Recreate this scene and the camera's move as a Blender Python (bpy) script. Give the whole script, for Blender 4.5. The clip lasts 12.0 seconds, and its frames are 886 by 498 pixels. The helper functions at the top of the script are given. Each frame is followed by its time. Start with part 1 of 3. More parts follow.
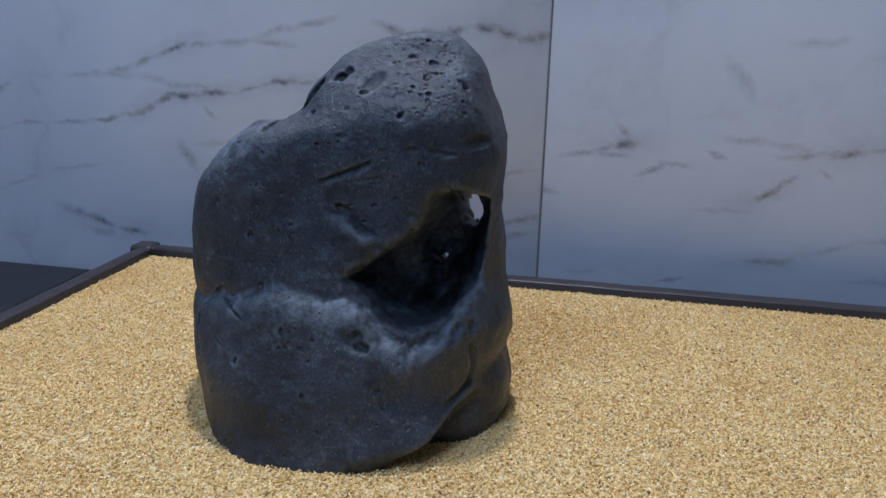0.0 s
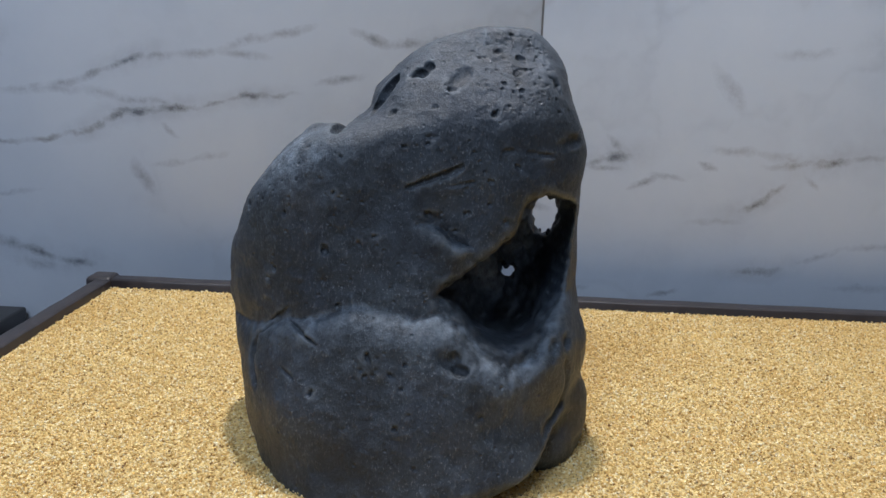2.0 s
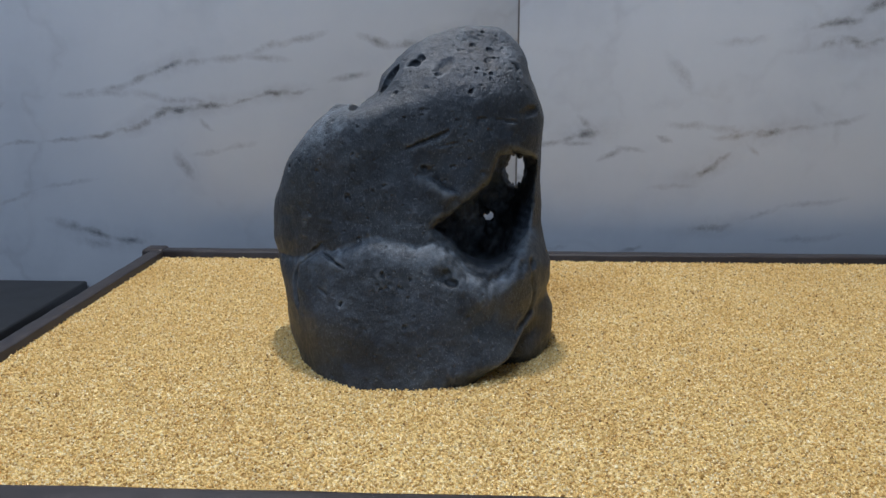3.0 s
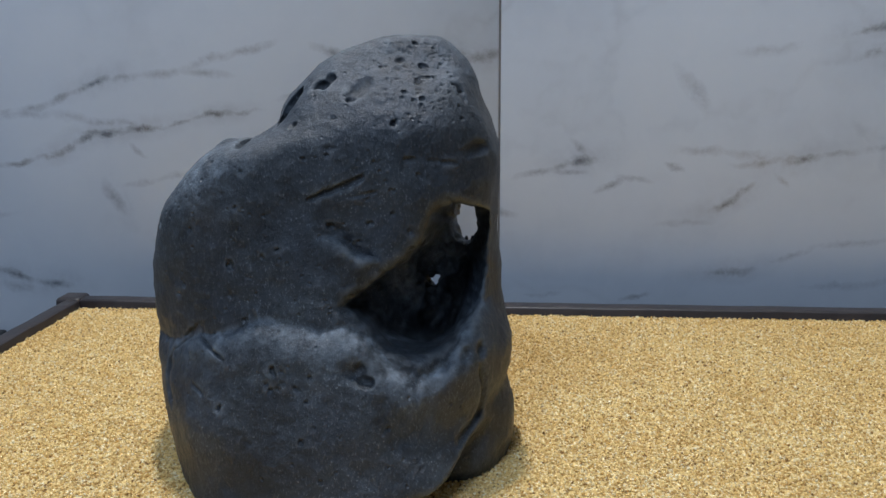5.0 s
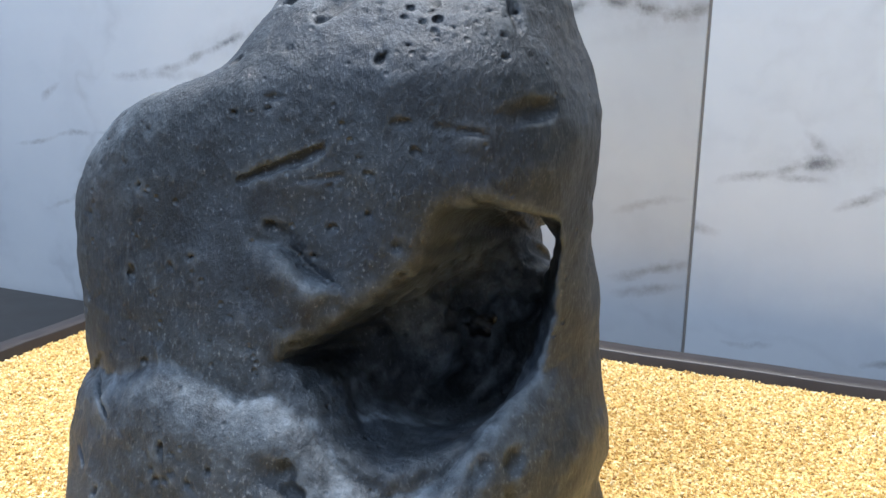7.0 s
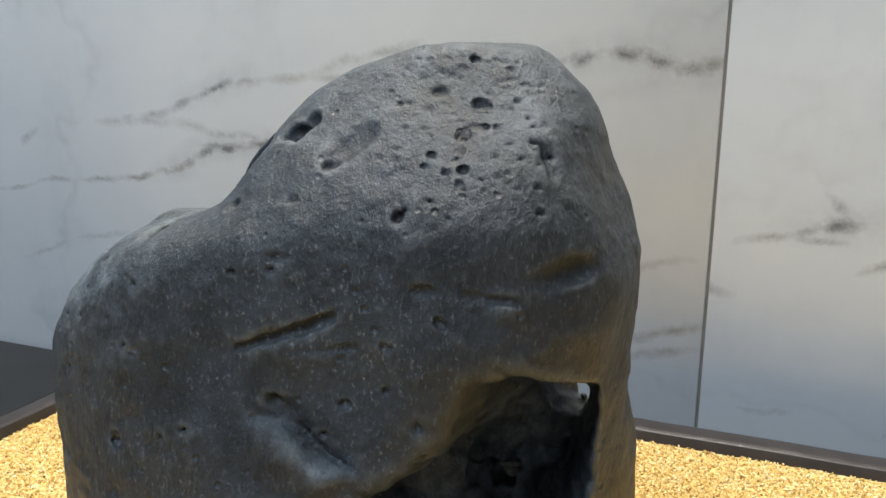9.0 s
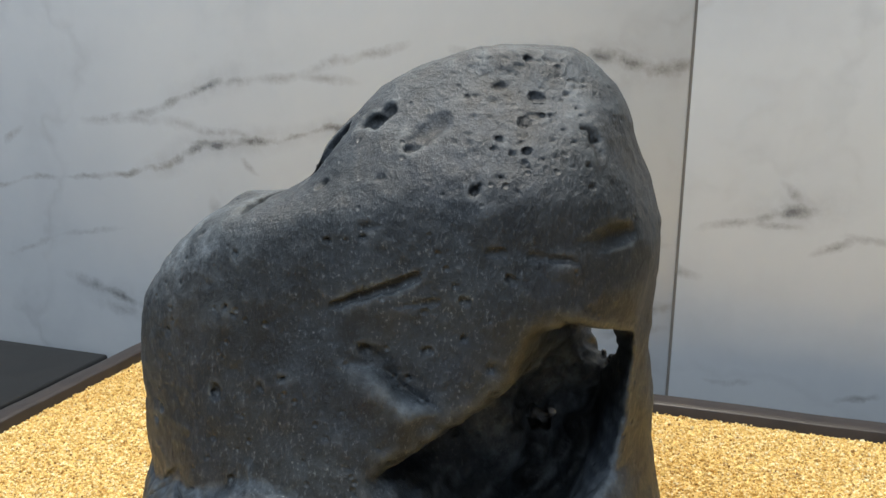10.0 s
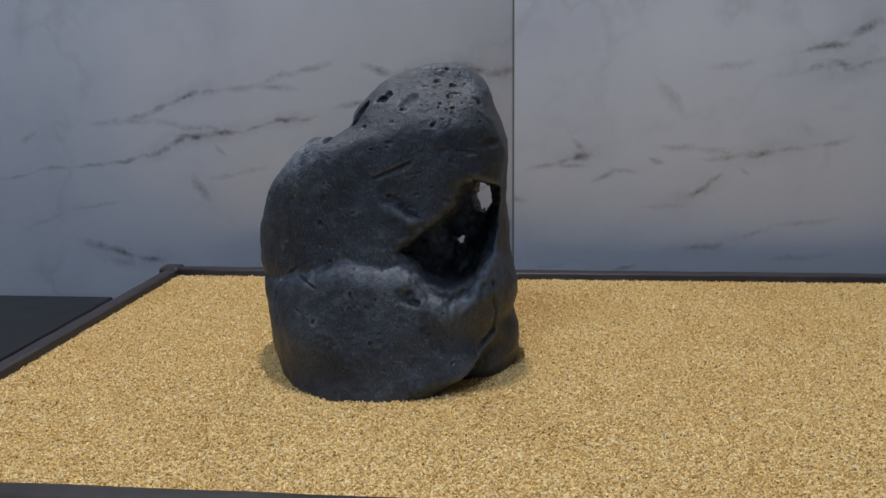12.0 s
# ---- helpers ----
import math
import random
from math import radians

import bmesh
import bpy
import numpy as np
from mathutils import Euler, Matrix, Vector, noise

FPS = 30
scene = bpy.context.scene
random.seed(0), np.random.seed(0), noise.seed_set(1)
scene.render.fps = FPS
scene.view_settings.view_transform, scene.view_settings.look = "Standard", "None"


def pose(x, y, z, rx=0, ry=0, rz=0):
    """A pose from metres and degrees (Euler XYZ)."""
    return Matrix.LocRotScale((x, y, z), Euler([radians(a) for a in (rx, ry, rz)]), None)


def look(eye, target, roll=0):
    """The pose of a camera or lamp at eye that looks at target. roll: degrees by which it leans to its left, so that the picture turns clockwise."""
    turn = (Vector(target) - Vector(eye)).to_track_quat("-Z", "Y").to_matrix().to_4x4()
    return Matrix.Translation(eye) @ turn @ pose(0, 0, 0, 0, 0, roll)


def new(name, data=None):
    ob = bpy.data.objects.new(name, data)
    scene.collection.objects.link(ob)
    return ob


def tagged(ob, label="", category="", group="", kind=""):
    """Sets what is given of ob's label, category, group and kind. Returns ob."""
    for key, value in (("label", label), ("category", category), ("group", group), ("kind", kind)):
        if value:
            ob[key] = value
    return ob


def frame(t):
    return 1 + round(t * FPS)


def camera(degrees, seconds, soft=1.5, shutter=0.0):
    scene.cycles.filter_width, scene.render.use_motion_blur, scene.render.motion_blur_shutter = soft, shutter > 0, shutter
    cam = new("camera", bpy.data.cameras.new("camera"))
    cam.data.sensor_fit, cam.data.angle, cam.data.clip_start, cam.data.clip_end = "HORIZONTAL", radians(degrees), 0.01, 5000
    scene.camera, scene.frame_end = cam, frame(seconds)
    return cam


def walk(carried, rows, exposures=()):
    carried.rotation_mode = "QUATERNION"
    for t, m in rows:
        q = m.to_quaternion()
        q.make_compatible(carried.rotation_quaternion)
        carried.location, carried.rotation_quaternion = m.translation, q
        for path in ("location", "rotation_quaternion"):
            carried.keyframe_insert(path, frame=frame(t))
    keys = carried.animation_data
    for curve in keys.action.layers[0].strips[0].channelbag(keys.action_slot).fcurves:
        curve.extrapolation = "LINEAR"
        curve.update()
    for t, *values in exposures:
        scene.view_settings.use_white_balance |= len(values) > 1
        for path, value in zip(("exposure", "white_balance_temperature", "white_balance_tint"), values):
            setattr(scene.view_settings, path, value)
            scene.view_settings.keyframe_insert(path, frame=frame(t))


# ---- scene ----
cam = camera(54.1, 12.0)
PATH = [
    (0, (0.0, -0.006, 0.231), (-0.375, 1.885, -0.301), 1.6),
    (0.5, (-0.003, 0.013, 0.217), (-0.401, 1.91, -0.274), 2.3),
    (1, (-0.039, 0.026, 0.216), (-0.428, 1.929, -0.262), 2.7),
    (1.5, (-0.088, 0.035, 0.214), (-0.34, 1.966, -0.239), 1.8),
    (2, (-0.115, 0.016, 0.208), (-0.193, 1.963, -0.246), 2.0),
    (2.5, (-0.106, -0.076, 0.207), (-0.147, 1.875, -0.235), 0.9),
    (2.7, (-0.104, -0.126, 0.203), (-0.175, 1.821, -0.247), 0.3),
    (4.3, (-0.082, -0.071, 0.216), (-0.206, 1.879, -0.214), -0.5),
    (4.5, (-0.08, -0.033, 0.217), (-0.22, 1.914, -0.218), -0.4),
    (5, (-0.054, 0.022, 0.208), (-0.213, 1.968, -0.224), -0.4),
    (5.5, (-0.004, 0.078, 0.197), (-0.415, 1.989, -0.228), 0.6),
    (6, (-0.006, 0.136, 0.19), (-0.688, 1.968, -0.233), 1.0),
    (6.5, (-0.015, 0.179, 0.182), (-0.759, 1.983, -0.26), 1.1),
    (7, (-0.001, 0.21, 0.18), (-0.752, 2.01, -0.259), 1.0),
    (7.5, (0.005, 0.216, 0.187), (-0.744, 2.015, -0.263), 1.4),
    (7.7, (-0.001, 0.222, 0.191), (-0.751, 2.024, -0.248), 0.7),
    (9.3, (-0.028, 0.241, 0.222), (-0.747, 2.052, -0.228), 0.8),
    (9.5, (-0.031, 0.234, 0.224), (-0.742, 2.048, -0.225), 0.9),
    (10, (-0.045, 0.191, 0.216), (-0.632, 2.051, -0.225), 0.9),
    (10.5, (-0.089, 0.101, 0.212), (-0.433, 2.017, -0.246), 0.9),
    (11, (-0.119, 0.021, 0.206), (-0.336, 1.956, -0.25), -0.5),
    (11.5, (-0.069, -0.078, 0.222), (-0.27, 1.861, -0.226), -0.1),
    (12, (-0.038, -0.16, 0.219), (-0.257, 1.784, -0.2), -0.9),
]
EXPOSURES = [
    (0.0, 0.04, 5150, 19), (0.5, -0.08, 5500, 16), (1.0, 0.02, 5600, 14), (1.5, 0.35, 5650, 13), (2.0, 0.36, 5700, 14), (2.5, 0.18, 5750, 16), (2.7, 0.15, 5750, 15),
    (4.3, 0.25, 5550, 12), (4.5, 0.28, 5550, 12), (5.0, 0.2, 5600, 12), (5.5, 0.1, 5700, 12), (6.0, 0.58, 5700, 11), (6.5, 1.05, 5700, 11), (7.0, 1.25, 5750, 12), (7.7, 1.25, 5800, 12),
    (9.3, 0.93, 6750, 8), (10.0, 0.82, 6700, 9), (10.5, 0.76, 6300, 11), (11.0, 0.76, 5850, 11), (11.5, 0.18, 5900, 15), (12.0, -0.14, 5950, 17),
]
walk(cam, [(t, look(eye, target, roll)) for t, eye, target, roll in PATH], EXPOSURES)


# ---- world and lamps ----
world = bpy.data.worlds.new("room_air")
scene.world = world
world.use_nodes = True
world.node_tree.nodes["Background"].inputs[0].default_value = (0.6, 0.7, 1.0, 1)
world.node_tree.nodes["Background"].inputs[1].default_value = 0.02


def lamp(name, at, aim, watts, size, colour, spread=180):
    data = bpy.data.lights.new(name, "AREA")
    data.shape, data.size, data.energy, data.color = "DISK", size, watts, colour
    data.spread = radians(spread)
    ob = new(name, data)
    ob.matrix_world = look(at, aim)
    return ob


lamp("ceiling_spot", (-0.21, 0.66, 1.58), (-0.14, 0.47, 0.0), 15.0, 0.07, (1.0, 0.93, 0.82))
lamp("ceiling_panel", (-0.5, -0.75, 1.58), (-0.5, -0.75, 0.0), 18.0, 0.9, (0.74, 0.86, 1.0))


# ---- materials ----
def material(name, rough=0.5, metal=0.0):
    mat = bpy.data.materials.new(name)
    mat.use_nodes = True
    tree = mat.node_tree
    bsdf = tree.nodes["Principled BSDF"]
    bsdf.inputs["Roughness"].default_value = rough
    bsdf.inputs["Metallic"].default_value = metal
    return mat, tree, bsdf


def node(tree, kind, **values):
    made = tree.nodes.new(kind)
    for key, value in values.items():
        made.inputs[key].default_value = value
    return made


def math_node(tree, op, a, b=0.0, clamp=False):
    made = tree.nodes.new("ShaderNodeMath")
    made.operation, made.use_clamp = op, clamp
    for i, v in enumerate((a, b)):
        if isinstance(v, (int, float)):
            made.inputs[i].default_value = v
        else:
            tree.links.new(v, made.inputs[i])
    return made.outputs[0]


def ramp(tree, source, stops):
    made = tree.nodes.new("ShaderNodeValToRGB")
    cr = made.color_ramp
    while len(cr.elements) < len(stops):
        cr.elements.new(0.5)
    for e, (p, c) in zip(cr.elements, stops):
        e.position = p
        e.color = (*c, 1) if len(c) == 3 else c
    tree.links.new(source, made.inputs[0])
    return made.outputs[0]


def blend(tree, fac, a, b, mode="MIX"):
    made = tree.nodes.new("ShaderNodeMix")
    made.data_type, made.blend_type = "RGBA", mode
    for slot, v in ((0, fac), (6, a), (7, b)):
        if isinstance(v, (int, float)):
            made.inputs[slot].default_value = v
        elif isinstance(v, tuple):
            made.inputs[slot].default_value = (*v, 1)
        else:
            tree.links.new(v, made.inputs[slot])
    return made.outputs[2]


def coords(tree):
    return tree.nodes.new("ShaderNodeTexCoord").outputs["Object"]


def noise_of(tree, where, scale, detail=4.0, rough=0.55):
    made = node(tree, "ShaderNodeTexNoise", Scale=scale, Detail=detail, Roughness=rough)
    tree.links.new(where, made.inputs["Vector"])
    return made


def bump(tree, bsdf, height, strength, distance):
    made = tree.nodes.new("ShaderNodeBump")
    made.inputs["Strength"].default_value, made.inputs["Distance"].default_value = strength, distance
    tree.links.new(height, made.inputs["Height"])
    tree.links.new(made.outputs[0], bsdf.inputs["Normal"])
    return made


def plain(name, dark, light, rough, scale=40.0, relief=0.0004):
    """A surface that varies between two colours, with fine relief."""
    mat, tree, bsdf = material(name, rough)
    where = coords(tree)
    n = noise_of(tree, where, scale, 6)
    tree.links.new(ramp(tree, n.outputs["Fac"], [(0.3, dark), (0.7, light)]), bsdf.inputs["Base Color"])
    fine = noise_of(tree, where, scale * 12, 3)
    bump(tree, bsdf, fine.outputs["Fac"], 0.25, relief)
    r = math_node(tree, "MULTIPLY_ADD", n.outputs["Fac"], 0.2)
    r.node.inputs[2].default_value = rough - 0.1
    tree.links.new(r, bsdf.inputs["Roughness"])
    return mat


def stone_material():
    mat, tree, bsdf = material("dark_river_stone", 0.5)
    where = coords(tree)
    broad = noise_of(tree, where, 22, 5, 0.6)
    mid = noise_of(tree, where, 120, 6, 0.7)
    drawn = tree.nodes.new("ShaderNodeMapping")
    drawn.inputs["Scale"].default_value = (1.0, 1.0, 0.55)
    tree.links.new(where, drawn.inputs["Vector"])
    fine = noise_of(tree, drawn.outputs[0], 1000, 4, 0.7)
    base = ramp(tree, broad.outputs["Fac"], [(0.30, (0.013, 0.017, 0.022)), (0.52, (0.024, 0.031, 0.039)), (0.72, (0.043, 0.052, 0.060))])
    blue = noise_of(tree, where, 30, 4, 0.55)
    base = blend(tree, math_node(tree, "MULTIPLY", ramp(tree, blue.outputs["Fac"], [(0.46, (0, 0, 0)), (0.66, (1, 1, 1))]), 0.5), base, (0.025, 0.034, 0.050))
    mottled = blend(tree, 0.8, base, ramp(tree, mid.outputs["Fac"], [(0.32, (0.25, 0.27, 0.3)), (0.68, (0.78, 0.79, 0.78))]), "OVERLAY")
    # pale dust rubbed onto the ridges, then the bloom with its painted light
    convex = tree.nodes.new("ShaderNodeAttribute")
    convex.attribute_name = "convex"
    bloom_and_light = tree.nodes.new("ShaderNodeAttribute")
    bloom_and_light.attribute_name = "bloom_and_light"
    ridge = ramp(tree, convex.outputs["Fac"], [(0.25, (0, 0, 0)), (1.0, (1, 1, 1))])
    worn = math_node(tree, "MULTIPLY", ridge, math_node(tree, "MULTIPLY", mid.outputs["Fac"], 0.9), True)
    dusty_and_lit = blend(tree, math_node(tree, "MULTIPLY", worn, 0.38), mottled, (0.26, 0.29, 0.31))
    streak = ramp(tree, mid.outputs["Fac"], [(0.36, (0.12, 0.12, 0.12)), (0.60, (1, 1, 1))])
    dusty_and_lit = blend(tree, math_node(tree, "MULTIPLY", math_node(tree, "MULTIPLY", bloom_and_light.outputs["Fac"], streak), 0.95, True), dusty_and_lit, (0.25, 0.295, 0.34))
    # darker where the skin is concave, in pits and creases
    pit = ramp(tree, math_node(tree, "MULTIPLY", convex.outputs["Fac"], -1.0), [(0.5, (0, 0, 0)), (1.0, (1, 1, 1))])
    pits_dark = blend(tree, math_node(tree, "MULTIPLY", pit, 0.35), dusty_and_lit, (0.018, 0.019, 0.018))
    # light mineral specks
    cells = node(tree, "ShaderNodeTexVoronoi", Scale=520.0)
    tree.links.new(where, cells.inputs["Vector"])
    near = ramp(tree, cells.outputs["Distance"], [(0.10, (1, 1, 1)), (0.24, (0, 0, 0))])
    sep = tree.nodes.new("ShaderNodeSeparateColor")
    tree.links.new(cells.outputs["Color"], sep.inputs[0])
    few = math_node(tree, "GREATER_THAN", math_node(tree, "MULTIPLY", sep.outputs[0], broad.outputs["Fac"]), 0.50)
    speck = math_node(tree, "MULTIPLY", math_node(tree, "MULTIPLY", near, few), 0.5)
    spotted = blend(tree, speck, pits_dark, (0.27, 0.29, 0.30))
    # fine pale scratches and grain
    hair = ramp(tree, fine.outputs["Fac"], [(0.56, (0, 0, 0)), (0.70, (1, 1, 1))])
    spotted = blend(tree, math_node(tree, "MULTIPLY", math_node(tree, "MULTIPLY", hair, ramp(tree, broad.outputs["Fac"], [(0.34, (0.2, 0.2, 0.2)), (0.66, (1, 1, 1))])), 0.9), spotted, (0.19, 0.215, 0.235))
    dull = ramp(tree, fine.outputs["Fac"], [(0.32, (1, 1, 1)), (0.46, (0, 0, 0))])
    spotted = blend(tree, math_node(tree, "MULTIPLY", dull, 0.4), spotted, (0.014, 0.016, 0.018))
    # brownish patches
    rust = noise_of(tree, where, 14, 4, 0.6)
    warm = ramp(tree, rust.outputs["Fac"], [(0.56, (0, 0, 0)), (0.72, (1, 1, 1))])
    spotted = blend(tree, math_node(tree, "MULTIPLY", warm, 0.4), spotted, (0.060, 0.052, 0.042))
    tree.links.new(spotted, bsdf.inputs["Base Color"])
    # small dents
    dents = node(tree, "ShaderNodeTexVoronoi", Scale=260.0)
    tree.links.new(where, dents.inputs["Vector"])
    dsep = tree.nodes.new("ShaderNodeSeparateColor")
    tree.links.new(dents.outputs["Color"], dsep.inputs[0])
    hollow = math_node(tree, "MULTIPLY", ramp(tree, dents.outputs["Distance"], [(0.08, (1, 1, 1)), (0.3, (0, 0, 0))]), math_node(tree, "GREATER_THAN", dsep.outputs[1], 0.9))
    h = math_node(tree, "ADD", math_node(tree, "MULTIPLY", mid.outputs["Fac"], 0.35), math_node(tree, "MULTIPLY", fine.outputs["Fac"], 0.7))
    h = math_node(tree, "SUBTRACT", h, math_node(tree, "MULTIPLY", hollow, 0.8))
    bump(tree, bsdf, h, 0.75, 0.0012)
    tree.links.new(ramp(tree, mid.outputs["Fac"], [(0.3, (0.36, 0.36, 0.36)), (0.7, (0.56, 0.56, 0.56))]), bsdf.inputs["Roughness"])
    return mat


def sand_material(name, loose):
    mat, tree, bsdf = material(name, 0.55)
    where = coords(tree)
    if loose:
        geo = tree.nodes.new("ShaderNodeNewGeometry")
        source = geo.outputs["Random Per Island"]
    else:
        cells = node(tree, "ShaderNodeTexVoronoi", Scale=900.0)
        tree.links.new(where, cells.inputs["Vector"])
        sep = tree.nodes.new("ShaderNodeSeparateColor")
        tree.links.new(cells.outputs["Color"], sep.inputs[0])
        source = sep.outputs[0]
        bump(tree, bsdf, cells.outputs["Distance"], 1.0, 0.0008).invert = True
    grain = ramp(tree, source, [(0.0, (0.22, 0.12, 0.035)), (0.06, (0.58, 0.38, 0.12)), (0.40, (0.80, 0.570, 0.205)), (0.75, (0.89, 0.695, 0.29)), (1.0, (0.96, 0.88, 0.60))])
    broad = noise_of(tree, where, 9, 4)
    tint = ramp(tree, broad.outputs["Fac"], [(0.3, (0.93, 0.88, 0.79)), (0.7, (1, 1, 1))])
    tree.links.new(blend(tree, 1.0, grain, tint, "MULTIPLY"), bsdf.inputs["Base Color"])
    return mat


STONE = stone_material()
SAND_BED, SAND_GRAIN = sand_material("sand_bed", False), sand_material("sand_grain", True)
TRAY_WOOD = plain("dark_lacquered_wood", (0.026, 0.022, 0.0225), (0.040, 0.034, 0.034), 0.44, 60, 0.0002)
SLAB_BLACK = plain("black_laminate", (0.010, 0.011, 0.012), (0.016, 0.017, 0.018), 0.42, 30, 0.0001)
COUNTER_DARK = plain("dark_counter", (0.02, 0.02, 0.022), (0.03, 0.03, 0.032), 0.5, 20, 0.0002)
PLASTER = plain("pale_plaster", (0.52, 0.53, 0.55), (0.58, 0.59, 0.60), 0.8, 4, 0.0006)
FLOOR_GREY = plain("grey_floor", (0.20, 0.20, 0.21), (0.27, 0.27, 0.28), 0.4, 3, 0.0002)
JOINT = plain("grey_joint", (0.14, 0.135, 0.13), (0.20, 0.19, 0.18), 0.8, 60)


class Marble:
    """Polished white marble: veins are soft strokes on the slab, bent by noise."""

    def __init__(self, name):
        self.mat, self.tree, self.bsdf = material(name, 0.22)
        tree = self.tree
        self.where = coords(tree)
        warp = noise_of(tree, self.where, 24, 7, 0.66)
        centre = tree.nodes.new("ShaderNodeVectorMath")
        centre.operation = "SUBTRACT"
        tree.links.new(warp.outputs["Color"], centre.inputs[0])
        centre.inputs[1].default_value = (0.5, 0.5, 0.5)
        bent = tree.nodes.new("ShaderNodeVectorMath")
        bent.operation = "MULTIPLY_ADD"
        tree.links.new(centre.outputs[0], bent.inputs[0])
        bent.inputs[1].default_value = (0.024, 0.0, 0.020)
        tree.links.new(self.where, bent.inputs[2])
        flat = tree.nodes.new("ShaderNodeVectorMath")
        flat.operation = "MULTIPLY"
        tree.links.new(bent.outputs[0], flat.inputs[0])
        flat.inputs[1].default_value = (1, 0, 1)
        self.bent = flat.outputs[0]
        self.fine = noise_of(tree, self.where, 60, 5, 0.7)
        self.sum = None

    def vein(self, width, dark, *points):
        """A broken vein along the points (x, z), with a faint halo where it is dark."""
        for (x0, z0), (x1, z1) in zip(points, points[1:]):
            if dark >= 0.6:
                self.stroke(x0 - 0.010, z0 - 0.003, x1 + 0.010, z1 + 0.003, width * 2.8, dark * 0.24)
            self.stroke(x0, z0, x1, z1, width, dark)

    def stroke(self, x0, z0, x1, z1, width, dark):
        tree = self.tree
        long = math.hypot(x1 - x0, z1 - z0) / 2 + width * 1.5
        m = tree.nodes.new("ShaderNodeMapping")
        m.vector_type = "TEXTURE"
        m.inputs["Location"].default_value = ((x0 + x1) / 2, 0, (z0 + z1) / 2)
        m.inputs["Rotation"].default_value = (0, -math.atan2(z1 - z0, x1 - x0), 0)
        m.inputs["Scale"].default_value = (long, 1, width * 0.75)
        tree.links.new(self.bent, m.inputs["Vector"])
        g = tree.nodes.new("ShaderNodeTexGradient")
        g.gradient_type = "SPHERICAL"
        tree.links.new(m.outputs[0], g.inputs[0])
        soft = math_node(tree, "MULTIPLY", g.outputs["Fac"], dark * 1.6)
        self.sum = soft if self.sum is None else math_node(tree, "MAXIMUM", self.sum, soft)

    def finish(self):
        tree = self.tree
        grit = ramp(tree, self.fine.outputs["Fac"], [(0.32, (0.10, 0.10, 0.10)), (0.60, (1, 1, 1))])
        amount = math_node(tree, "MULTIPLY", self.sum, grit, True)
        cloud = noise_of(tree, self.bent, 5.5, 5, 0.6)
        ground = ramp(tree, cloud.outputs["Fac"], [(0.30, (0.57, 0.61, 0.66)), (0.48, (0.66, 0.70, 0.745)), (0.7, (0.71, 0.745, 0.78))])
        lines = noise_of(tree, self.bent, 3.0, 5, 0.55)
        off = math_node(tree, "ABSOLUTE", math_node(tree, "SUBTRACT", lines.outputs["Fac"], 0.5))
        hair = ramp(tree, off, [(0.0, (1, 1, 1)), (0.016, (0, 0, 0))])
        where_thin = ramp(tree, cloud.outputs["Fac"], [(0.42, (1, 1, 1)), (0.56, (0, 0, 0))])
        faint = math_node(tree, "MULTIPLY", math_node(tree, "MULTIPLY", hair, where_thin), 0.15)
        amount = math_node(tree, "MAXIMUM", amount, faint)
        warm = noise_of(tree, self.where, 9, 3)
        veil = ramp(tree, warm.outputs["Fac"], [(0.42, (0.20, 0.215, 0.24)), (0.74, (0.31, 0.285, 0.26))])
        tree.links.new(blend(tree, amount, ground, veil), self.bsdf.inputs["Base Color"])
        return self.mat


marble_left = Marble("veined_white_marble")
V = marble_left.vein
V(0.0062, 0.47, (-0.637, 0.137), (-0.626, 0.145))
V(0.0062, 0.42, (-0.550, 0.158), (-0.512, 0.160), (-0.485, 0.166))
V(0.0070, 0.59, (-0.483, 0.167), (-0.457, 0.177), (-0.433, 0.187))
V(0.0079, 0.77, (-0.441, 0.185), (-0.425, 0.189))
V(0.0070, 0.34, (-0.426, 0.186), (-0.389, 0.193), (-0.350, 0.196), (-0.311, 0.192))
V(0.0070, 0.42, (-0.349, 0.199), (-0.310, 0.211), (-0.272, 0.220))
V(0.0044, 0.42, (-0.674, 0.092), (-0.630, 0.099), (-0.580, 0.107), (-0.531, 0.111))
V(0.0053, 0.59, (-0.534, 0.111), (-0.496, 0.116), (-0.471, 0.125))
V(0.0070, 0.77, (-0.476, 0.123), (-0.454, 0.133), (-0.442, 0.140))
V(0.0070, 0.85, (-0.448, 0.141), (-0.411, 0.143), (-0.371, 0.149))
V(0.0062, 0.42, (-0.441, 0.152), (-0.417, 0.152), (-0.396, 0.147))
V(0.0044, 0.51, (-0.372, 0.149), (-0.346, 0.155), (-0.313, 0.160))
V(0.0062, 0.85, (-0.342, 0.157), (-0.311, 0.160))
V(0.0044, 0.42, (-0.314, 0.160), (-0.281, 0.164))
V(0.0062, 0.47, (-0.262, 0.173), (-0.225, 0.180))
V(0.0106, 0.38, (-0.430, 0.087), (-0.423, 0.073))
V(0.0053, 0.30, (-0.418, 0.093), (-0.382, 0.100), (-0.350, 0.104))
V(0.0106, 0.42, (-0.574, 0.018), (-0.538, 0.008))
V(0.0079, 0.68, (-0.544, 0.011), (-0.514, -0.000), (-0.478, -0.006))
V(0.0106, 0.34, (-0.552, -0.003), (-0.504, -0.008))
V(0.0053, 0.42, (-0.402, 0.128), (-0.397, 0.124))
V(0.0070, 0.51, (-0.228, 0.216), (-0.201, 0.207), (-0.167, 0.212))
V(0.0079, 0.68, (-0.168, 0.210), (-0.141, 0.216), (-0.114, 0.214))
V(0.0088, 0.77, (-0.117, 0.215), (-0.094, 0.208), (-0.081, 0.207))
V(0.0079, 0.59, (-0.085, 0.207), (-0.067, 0.213))
